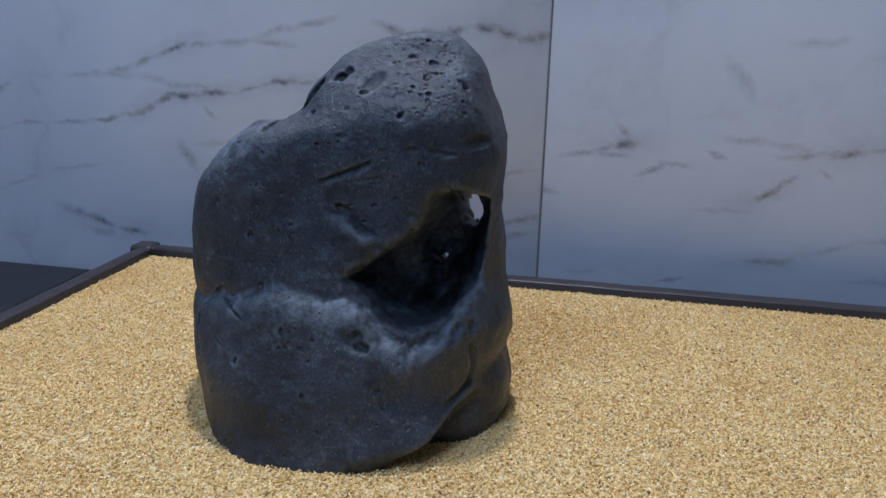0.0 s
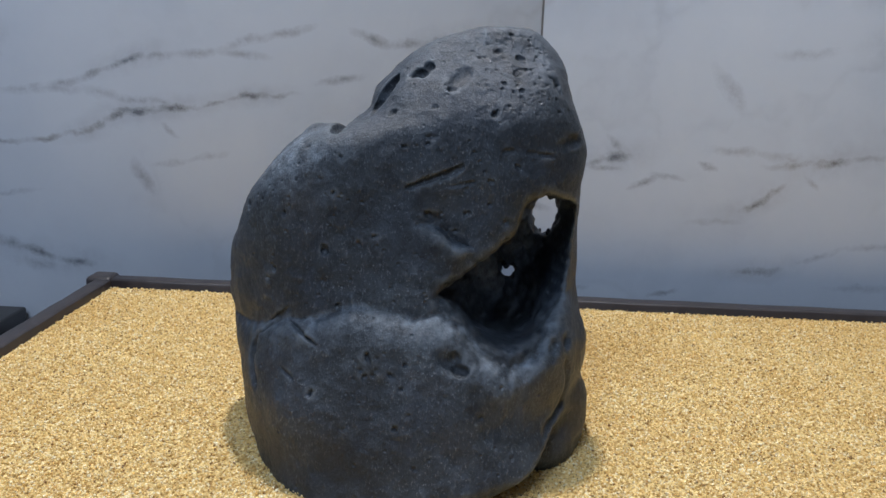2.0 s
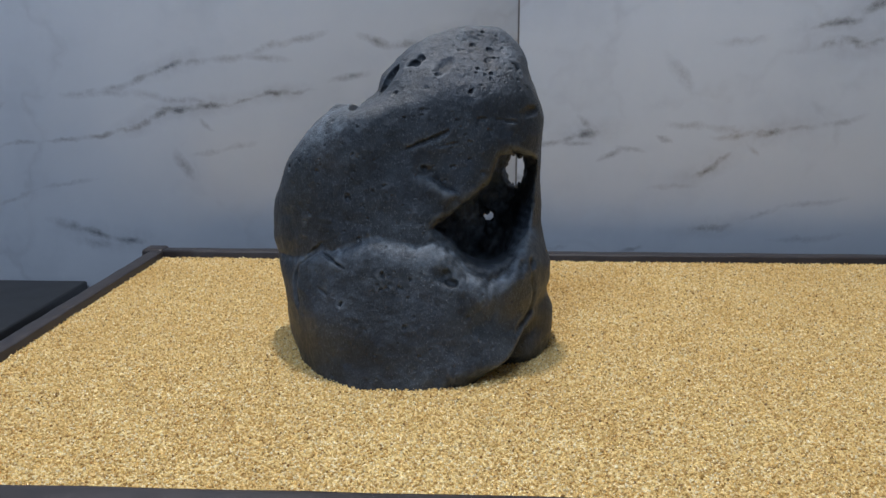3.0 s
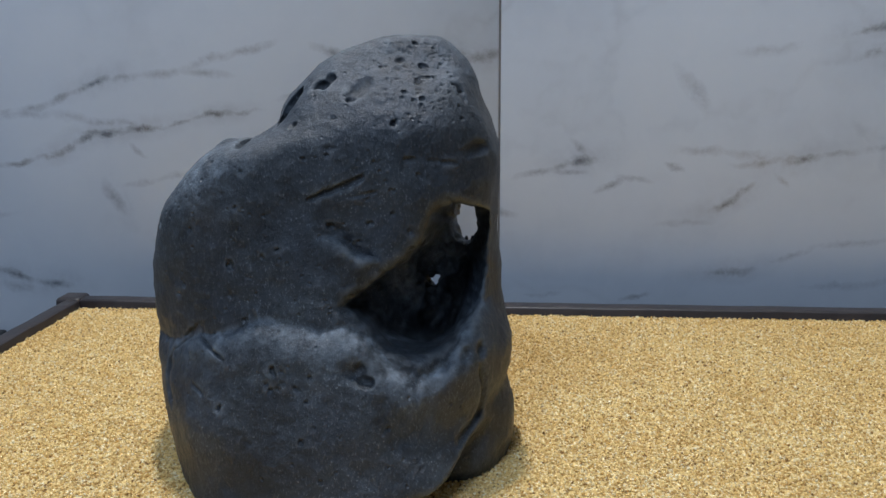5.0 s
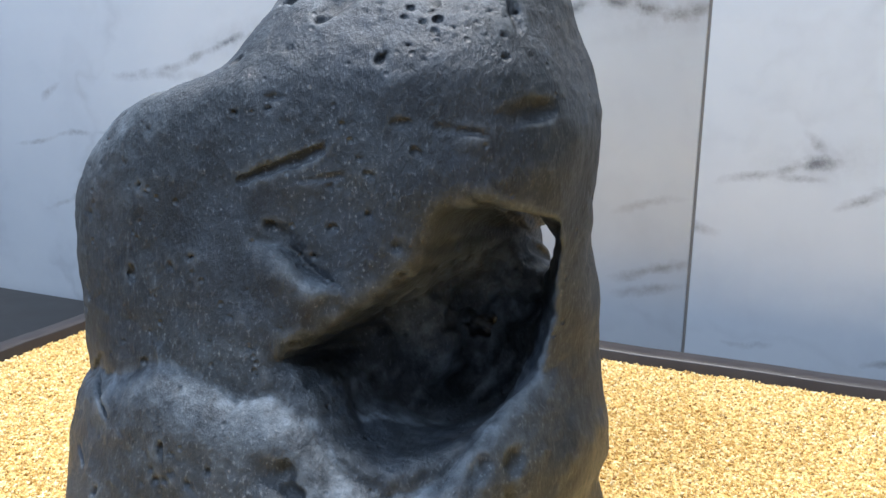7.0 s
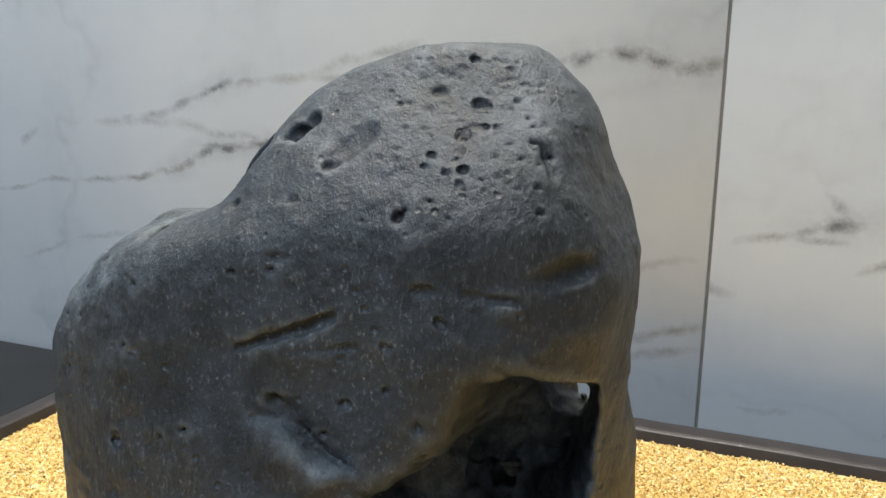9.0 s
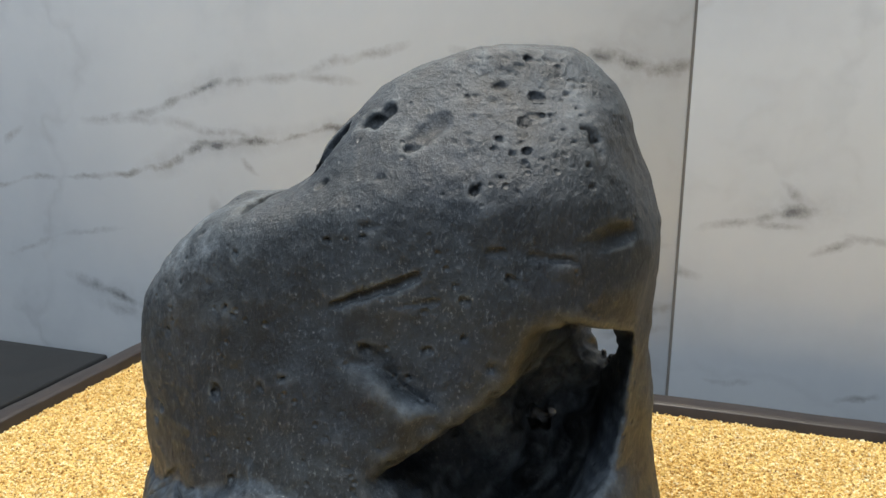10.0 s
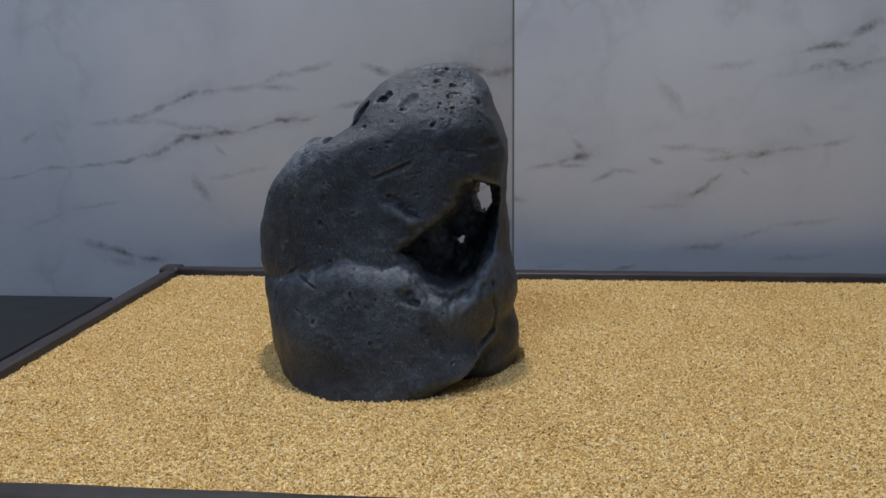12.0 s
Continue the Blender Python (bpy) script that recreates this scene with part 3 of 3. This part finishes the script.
    def bore(self, cx, cz, slope_x, slope_z, rx, rz, y0):
        """A hole towards the back that widens behind."""
        s, x, y, z = self.window((-0.13, y0 - 0.01, 0.03), (-0.05, 0.58, 0.15))
        wide = 1 + 9 * np.maximum(y - 0.497, 0)
        mx, mz = cx + slope_x * (y - 0.5), cz + slope_z * (y - 0.5)
        dist = (np.sqrt(((x - mx) / (rx * wide)) ** 2 + ((z - mz) / (rz * wide)) ** 2) - 1) * min(rx, rz)
        dist = dist + 0.0011 * np.sin(x * 900 + 1.0) * np.sin(z * 760 + y * 420) + 0.0003 * np.sin(x * 1300 + z * 900)
        dist = np.maximum(dist, y0 - y)
        self.f[s] = smooth_max(self.f[s], -dist, 0.0025)


def build_stone():
    c = Carver(stone_field())
    rnd = random.Random(11)
    # foot and undercut at the base, waist above the foot
    c.capsule((-0.0880, 0.394, -0.010), (-0.050, 0.425, 0.020), 0.0188, 0.005)
    c.ball((-0.0860, 0.4720, 0.008), (0.0335, 0.0540, 0.029), 0.003, cut=False)
    c.ball((-0.0660, 0.4620, 0.022), (0.0145, 0.0240, 0.020), 0.004, cut=False)
    # shoulder with its knob, and the notch behind it
    c.ball((-0.1960, 0.453, 0.1590), (0.0100, 0.016, 0.0095), 0.003, cut=False)
    c.ball((-0.1840, 0.450, 0.1695), (0.0055, 0.030, 0.0074), 0.003)
    c.ball((-0.1760, 0.446, 0.1655), (0.0070, 0.012, 0.0062), 0.002, cut=False)
    c.hollow()
    c.bore(-0.0775, 0.1190, 0.05, -0.18, 0.0070, 0.0120, 0.455)
    c.ball((-0.1130, 0.462, 0.0880), (0.0130, 0.0120, 0.0160), 0.008, cut=False)
    c.bore(-0.0968, 0.0850, 0.045, -0.245, 0.0043, 0.0040, 0.45)
    c.ball((-0.1085, 0.430, 0.0800), (0.0125, 0.016, 0.0090), 0.002)
    c.capsule((-0.1085, 0.443, 0.0905), (-0.1020, 0.443, 0.0915), 0.0012, 0.0008)
    c.capsule((-0.0935, 0.450, 0.0790), (-0.0900, 0.462, 0.0860), 0.0055, 0.002)
    # knob in the hollow beside the upper hole
    c.ball((-0.0865, 0.489, 0.1045), (0.0085, 0.011, 0.0075), 0.003, cut=False)
    c.ball((-0.0985, 0.477, 0.079), (0.006, 0.008, 0.006), 0.004, cut=False)
    c.ball((-0.0762, 0.487, 0.1315), (0.0018, 0.004, 0.0030), 0.002, cut=False)
    c.ball((-0.0985, 0.488, 0.0905), (0.0016, 0.004, 0.0022), 0.001, cut=False)
    # slits and creases of the face
    c.groove(-0.1485, 0.1436, -0.1232, 0.1540, 0.0016, 0.0, 0.0005)
    c.groove(-0.1275, 0.1510, -0.1228, 0.1552, 0.0008, 0.0)
    c.groove(-0.1300, 0.1447, -0.1175, 0.1471, 0.0007, -0.0001, 0.0006)
    c.groove(-0.1400, 0.1322, -0.1310, 0.1285, 0.0020, -0.0014, 0.002)
    c.groove(-0.1395, 0.1325, -0.1375, 0.1310, 0.0010, 0.0)
    c.groove(-0.1045, 0.1615, -0.0995, 0.1618, 0.0009, 0.0)
    c.groove(-0.0930, 0.1610, -0.0875, 0.1604, 0.0007, 0.0)
    c.groove(-0.0870, 0.1602, -0.0800, 0.1588, 0.0008, 0.0)
    c.groove(-0.0763, 0.1648, -0.0660, 0.1657, 0.0026, -0.0018, 0.003)
    # hollows of the head
    c.groove(-0.1440, 0.1950, -0.1418, 0.1985, 0.0026, 0.0008, 0.0015)
    c.groove(-0.1500, 0.1932, -0.1435, 0.1955, 0.0021, 0.0002, 0.002)
    c.groove(-0.1672, 0.1765, -0.1568, 0.1925, 0.0050, 0.0022, 0.0012)
    c.groove(-0.1690, 0.1752, -0.1640, 0.1800, 0.0022, 0.0006, 0.0015)
    c.groove(-0.1325, 0.1900, -0.1215, 0.2012, 0.0050, -0.0041, 0.002)
    c.groove(-0.1310, 0.1885, -0.1290, 0.1890, 0.0014, -0.0002, 0.001)
    c.groove(-0.1585, 0.1768, -0.1575, 0.1775, 0.0014, 0.0003)
    c.groove(-0.0995, 0.2048, -0.0955, 0.2036, 0.0015, 0.0, 0.0008)
    c.groove(-0.1000, 0.1993, -0.0940, 0.1988, 0.0008, 0.0001)
    c.groove(-0.0996, 0.1970, -0.0990, 0.1973, 0.0011, 0.0002)
    c.groove(-0.1110, 0.2024, -0.1090, 0.2027, 0.0009, 0.0)
    c.groove(-0.1377, 0.1808, -0.1368, 0.1810, 0.0009, 0.0)
    c.groove(-0.1410, 0.1672, -0.1355, 0.1676, 0.0008, 0.0)
    c.groove(-0.1095, 0.2065, -0.1080, 0.2072, 0.0012, 0.0)
    c.groove(-0.0815, 0.1945, -0.0770, 0.1870, 0.0020, -0.0004, 0.002)
    c.groove(-0.1098, 0.1778, -0.1095, 0.1784, 0.0011, 0.0003)
    for _ in range(230):
        x, z = rnd.gauss(-0.091, 0.015), 0.174 + 0.0425 * rnd.random() ** 0.55
        if -0.128 < x < -0.068 and z < 0.2165 - 0.55 * max(0, abs(x + 0.103) - 0.010):
            r = rnd.choice((0.0003, 0.0004, 0.0004, 0.0005, 0.0006, 0.0008))
            w = rnd.uniform(0, 0.0012)
            c.groove(x, z, x + w, z + rnd.uniform(-0.3, 0.3) * w, r, 0.0001, 0.0004)
    # pits of the belly
    c.ball((-0.1232, c.skin(-0.1232, 0.0680) - 0.0004, 0.0680), (0.0042, 0.0026, 0.0038), 0.005)
    c.groove(-0.1238, 0.0675, -0.1232, 0.0685, 0.0017, -0.0002, 0.002)
    c.groove(-0.1215, 0.0638, -0.1185, 0.0630, 0.0020, 0.0, 0.002)
    c.groove(-0.1896, 0.0478, -0.1892, 0.0492, 0.0013, 0.0003)
    c.groove(-0.1864, 0.1145, -0.1862, 0.1130, 0.0014, 0.0002)
    c.groove(-0.2275, 0.1310, -0.2268, 0.1275, 0.0018, 0.0)
    c.groove(-0.1700, 0.1180, -0.1696, 0.1170, 0.0008, 0.0002)
    for _ in range(11):
        x, z = rnd.gauss(-0.1614, 0.003), rnd.gauss(0.0655, 0.0035)
        c.groove(x, z, x + rnd.uniform(-0.0012, 0.0012), z + rnd.uniform(-0.0008, 0.0008), rnd.uniform(0.0004, 0.0010), 0.0, 0.0008)
    for _ in range(60):
        x, z = rnd.uniform(-0.225, -0.08), rnd.uniform(0.02, 0.165)
        c.groove(x, z, x + rnd.uniform(-0.002, 0.002), z + rnd.uniform(-0.001, 0.001), rnd.uniform(0.0004, 0.0009), 0.0001, 0.0008)
    # flaked patch near the left flank
    c.groove(-0.2040, 0.0778, -0.1885, 0.0705, 0.0011, 0.0, 0.0010)
    c.groove(-0.2060, 0.0805, -0.2215, 0.0660, 0.0013, 0.0002, 0.0010)
    c.groove(-0.2040, 0.0835, -0.2140, 0.0745, 0.0008, 0.0001, 0.0008)
    c.groove(-0.2215, 0.0665, -0.2238, 0.0550, 0.0018, -0.0001, 0.002)
    c.groove(-0.2236, 0.0560, -0.2216, 0.0410, 0.0016, -0.0006, 0.003)
    c.groove(-0.2061, 0.0565, -0.2000, 0.0535, 0.0008, -0.0001)
    c.ball((-0.1723, 0.4040, 0.0915), (0.0016, 0.003, 0.0028), 0.002, cut=False)
    # dents of the right flank
    c.groove(-0.0755, 0.0680, -0.0748, 0.0700, 0.0022, -0.0002, 0.003)
    c.groove(-0.0678, 0.0655, -0.0670, 0.0710, 0.0026, -0.0004, 0.003)
    c.groove(-0.0672, 0.0600, -0.0668, 0.0480, 0.0022, -0.0008, 0.003)
    c.groove(-0.0668, 0.0480, -0.0690, 0.0350, 0.0026, -0.0006, 0.003)
    c.groove(-0.0690, 0.0350, -0.0780, 0.0270, 0.0026, -0.0004, 0.003)
    f = c.f

    # one vertex in every cell that the skin crosses
    inside = f < 0
    n = [s - 1 for s in f.shape]
    count = np.zeros(n, np.uint8)
    corners = [(i, j, k) for i in (0, 1) for j in (0, 1) for k in (0, 1)]
    for i, j, k in corners:
        count += inside[i:i + n[0], j:j + n[1], k:k + n[2]]
    cells = np.argwhere((count > 0) & (count < 8))
    number = np.full(n, -1, np.int64)
    number[tuple(cells.T)] = np.arange(len(cells))
    total, hits = np.zeros((len(cells), 3)), np.zeros(len(cells))
    values = {q: f[cells[:, 0] + q[0], cells[:, 1] + q[1], cells[:, 2] + q[2]] for q in corners}
    for q in corners:
        for axis in range(3):
            if q[axis] == 0:
                w = tuple(1 if i == axis else q[i] for i in range(3))
                va, vb = values[q], values[w]
                cross = (va < 0) != (vb < 0)
                t = np.where(cross, va / np.where(cross, va - vb, 1), 0)
                at = np.array(q, float)[None, :] + t[:, None] * (np.arange(3) == axis)
                total += at * cross[:, None]
                hits += cross
    verts = (cells + total / hits[:, None]) * CELL + LOW
    quads = []
    for axis in range(3):
        u, v = (axis + 1) % 3, (axis + 2) % 3
        a = np.moveaxis(inside, (axis, u, v), (0, 1, 2))
        num = np.moveaxis(number, (axis, u, v), (0, 1, 2))
        change = a[:-1, 1:-1, 1:-1] != a[1:, 1:-1, 1:-1]
        e = np.argwhere(change)
        p, r, t = e[:, 0], e[:, 1] + 1, e[:, 2] + 1
        ring = np.stack([num[p, r - 1, t - 1], num[p, r, t - 1], num[p, r, t], num[p, r - 1, t]], 1)
        flip = ~a[p, r, t]
        ring[flip] = ring[flip][:, ::-1]
        quads.append(ring)
    quads = np.concatenate(quads)
    quads = quads[(quads >= 0).all(1)]

    # uneven skin
    normal = np.zeros_like(verts)
    fn = np.cross(verts[quads[:, 2]] - verts[quads[:, 0]], verts[quads[:, 3]] - verts[quads[:, 1]])
    for i in range(4):
        np.add.at(normal, quads[:, i], fn)
    normal /= np.linalg.norm(normal, axis=1)[:, None] + 1e-12
    rough = 0.0010 * lattice_noise(verts, 0.020, 3) + 0.00045 * lattice_noise(verts, 0.0075, 4) + 0.00022 * lattice_noise(verts, 0.0032, 5) + 0.00010 * lattice_noise(verts, 0.0016, 6)
    deep = smooth_step((verts[:, 1] - 0.425) / 0.02) * smooth_step((0.5 - verts[:, 1]) / 0.02) * smooth_step((0.024 - np.abs(verts[:, 0] + 0.098)) / 0.01) * smooth_step((0.03 - np.abs(verts[:, 2] - 0.095)) / 0.01)
    rough = rough + deep * (0.0022 * lattice_noise(verts, 0.009, 7) + 0.001 * lattice_noise(verts, 0.004, 8))
    verts = verts + normal * rough[:, None]
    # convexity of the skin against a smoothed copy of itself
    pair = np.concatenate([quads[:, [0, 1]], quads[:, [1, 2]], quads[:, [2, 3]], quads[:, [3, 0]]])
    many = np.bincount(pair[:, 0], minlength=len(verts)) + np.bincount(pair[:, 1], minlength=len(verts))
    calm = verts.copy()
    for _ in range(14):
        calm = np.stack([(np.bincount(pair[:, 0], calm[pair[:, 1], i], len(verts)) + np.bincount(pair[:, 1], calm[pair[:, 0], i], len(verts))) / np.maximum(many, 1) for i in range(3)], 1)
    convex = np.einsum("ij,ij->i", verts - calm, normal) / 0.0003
    # pale mineral bloom below the crease, round the sill of the hollow and on the spur
    rise = np.interp(verts[:, 0], AX[0], crest_line()[:, 0, 0]) - verts[:, 2]
    facing = smooth_step((0.47 - verts[:, 1]) / 0.04) * smooth_step((verts[:, 0] + 0.245) / 0.05)
    bloom_and_light = smooth_step((rise + 0.003) / 0.003) * np.exp(-np.maximum(rise, 0) / 0.008) * facing
    sx, sz = verts[:, 0] + 0.1502, verts[:, 2] - 0.1321
    along = sx * 0.90 - sz * 0.435
    below = -sx * 0.435 - sz * 0.90 + 0.0012 * np.sin((along - 0.012) * 260)
    bloom_and_light = np.maximum(bloom_and_light, facing * smooth_step((below + 0.0015) / 0.002) * 0.75 * np.exp(-np.maximum(below, 0) / 0.0028) * smooth_step(along / 0.02) * smooth_step((0.036 - along) / 0.004))
    # head's pale grain with painted top light, and the shoulder's painted highlight
    bloom_and_light = np.maximum(bloom_and_light, 0.28 * smooth_step((verts[:, 2] - 0.165) / 0.05))
    bloom_and_light = np.maximum(bloom_and_light, 0.8 * np.exp(-(((verts[:, 0] + 0.205) / 0.022) ** 2) - ((verts[:, 2] - 0.155) / 0.018) ** 2))
    # bounce light inside the hollow, painted into the colour as paleness
    bloom_and_light = np.maximum(bloom_and_light, 0.55 * deep)
    bloom_and_light = bloom_and_light * (0.75 + 0.5 * lattice_noise(verts, 0.006, 41)) * (0.8 + 0.4 * lattice_noise(verts, 0.0022, 42))
    base = np.array((-0.146, 0.46, 0.0))
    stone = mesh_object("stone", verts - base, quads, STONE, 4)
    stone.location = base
    for key, values in (("convex", convex), ("bloom_and_light", bloom_and_light)):
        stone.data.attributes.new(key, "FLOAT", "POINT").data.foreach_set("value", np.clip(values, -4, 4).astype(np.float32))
    tagged(stone, "dark grey water-worn viewing stone with a pierced hollow, set in sand", "stone")
    return stone


build_stone()


# ---- sand ----
def ground_height(x, y):
    """The sand's surface: nearly flat, with slight waves and a little bank round the stone."""
    p = np.stack([x, y, np.zeros_like(x)], 1)
    z = 0.0011 * lattice_noise(p, 0.06, 21) + 0.0006 * lattice_noise(p, 0.022, 22)
    edge = np.minimum.reduce([x - TX0, TX1 - x, y - TY0, TY1 - y])
    return z * smooth_step(edge / 0.03)


def build_sand():
    nx, ny = 420, 250
    gx, gy = np.meshgrid(np.linspace(TX0 + 0.0003, TX1 - 0.0003, nx), np.linspace(TY0 + 0.0003, TY1 - 0.0003, ny), indexing="ij")
    x, y = gx.ravel(), gy.ravel()
    rs = np.random.RandomState(5)
    z = ground_height(x, y) - 0.0006 + rs.uniform(-0.0002, 0.0002, len(x))
    verts = np.stack([x, y, z], 1)
    i = np.arange(nx * ny).reshape(nx, ny)
    faces = np.stack([i[:-1, :-1], i[1:, :-1], i[1:, 1:], i[:-1, 1:]], -1).reshape(-1, 4)
    bed = mesh_object("sand", verts, faces, SAND_BED, 4)
    tagged(bed, "bed of coarse golden yellow sand levelled in the tray", "sand", "", "stuff")

    # loose grains: small uneven octahedra in one mesh
    count = 210000
    px, py = rs.uniform(TX0 + 0.001, 0.335, count), rs.uniform(TY0 + 0.001, TY1 - 0.001, count)
    pz = ground_height(px, py) + rs.uniform(-0.0009, 0.0007, count)
    size = rs.uniform(0.00046, 0.00098, count) * np.where(rs.rand(count) < 0.05, 1.4, 1.0)
    six = np.array([(1, 0, 0), (-1, 0, 0), (0, 1, 0), (0, -1, 0), (0, 0, 1), (0, 0, -1)], float)
    tri = np.array([(0, 2, 4), (2, 1, 4), (1, 3, 4), (3, 0, 4), (2, 0, 5), (1, 2, 5), (3, 1, 5), (0, 3, 5)])
    q = rs.normal(size=(count, 4))
    q /= np.linalg.norm(q, axis=1)[:, None]
    w, a, b, c = q.T
    rot = np.stack([1 - 2 * (b * b + c * c), 2 * (a * b - c * w), 2 * (a * c + b * w), 2 * (a * b + c * w), 1 - 2 * (a * a + c * c), 2 * (b * c - a * w), 2 * (a * c - b * w), 2 * (b * c + a * w), 1 - 2 * (a * a + b * b)], 1).reshape(-1, 3, 3)
    shape = six[None] * rs.uniform(0.65, 1.3, (count, 6, 1)) * size[:, None, None]
    pts = np.einsum("nij,nkj->nki", rot, shape) + np.stack([px, py, pz], 1)[:, None, :]
    faces = (tri[None] + 6 * np.arange(count)[:, None, None]).reshape(-1, 3)
    grains = mesh_object("sand_grains", pts.reshape(-1, 3), faces, SAND_GRAIN, 3, smooth=False)
    grains.parent = bed
    tagged(grains, "loose golden sand grains", "", "", "stuff")


build_sand()
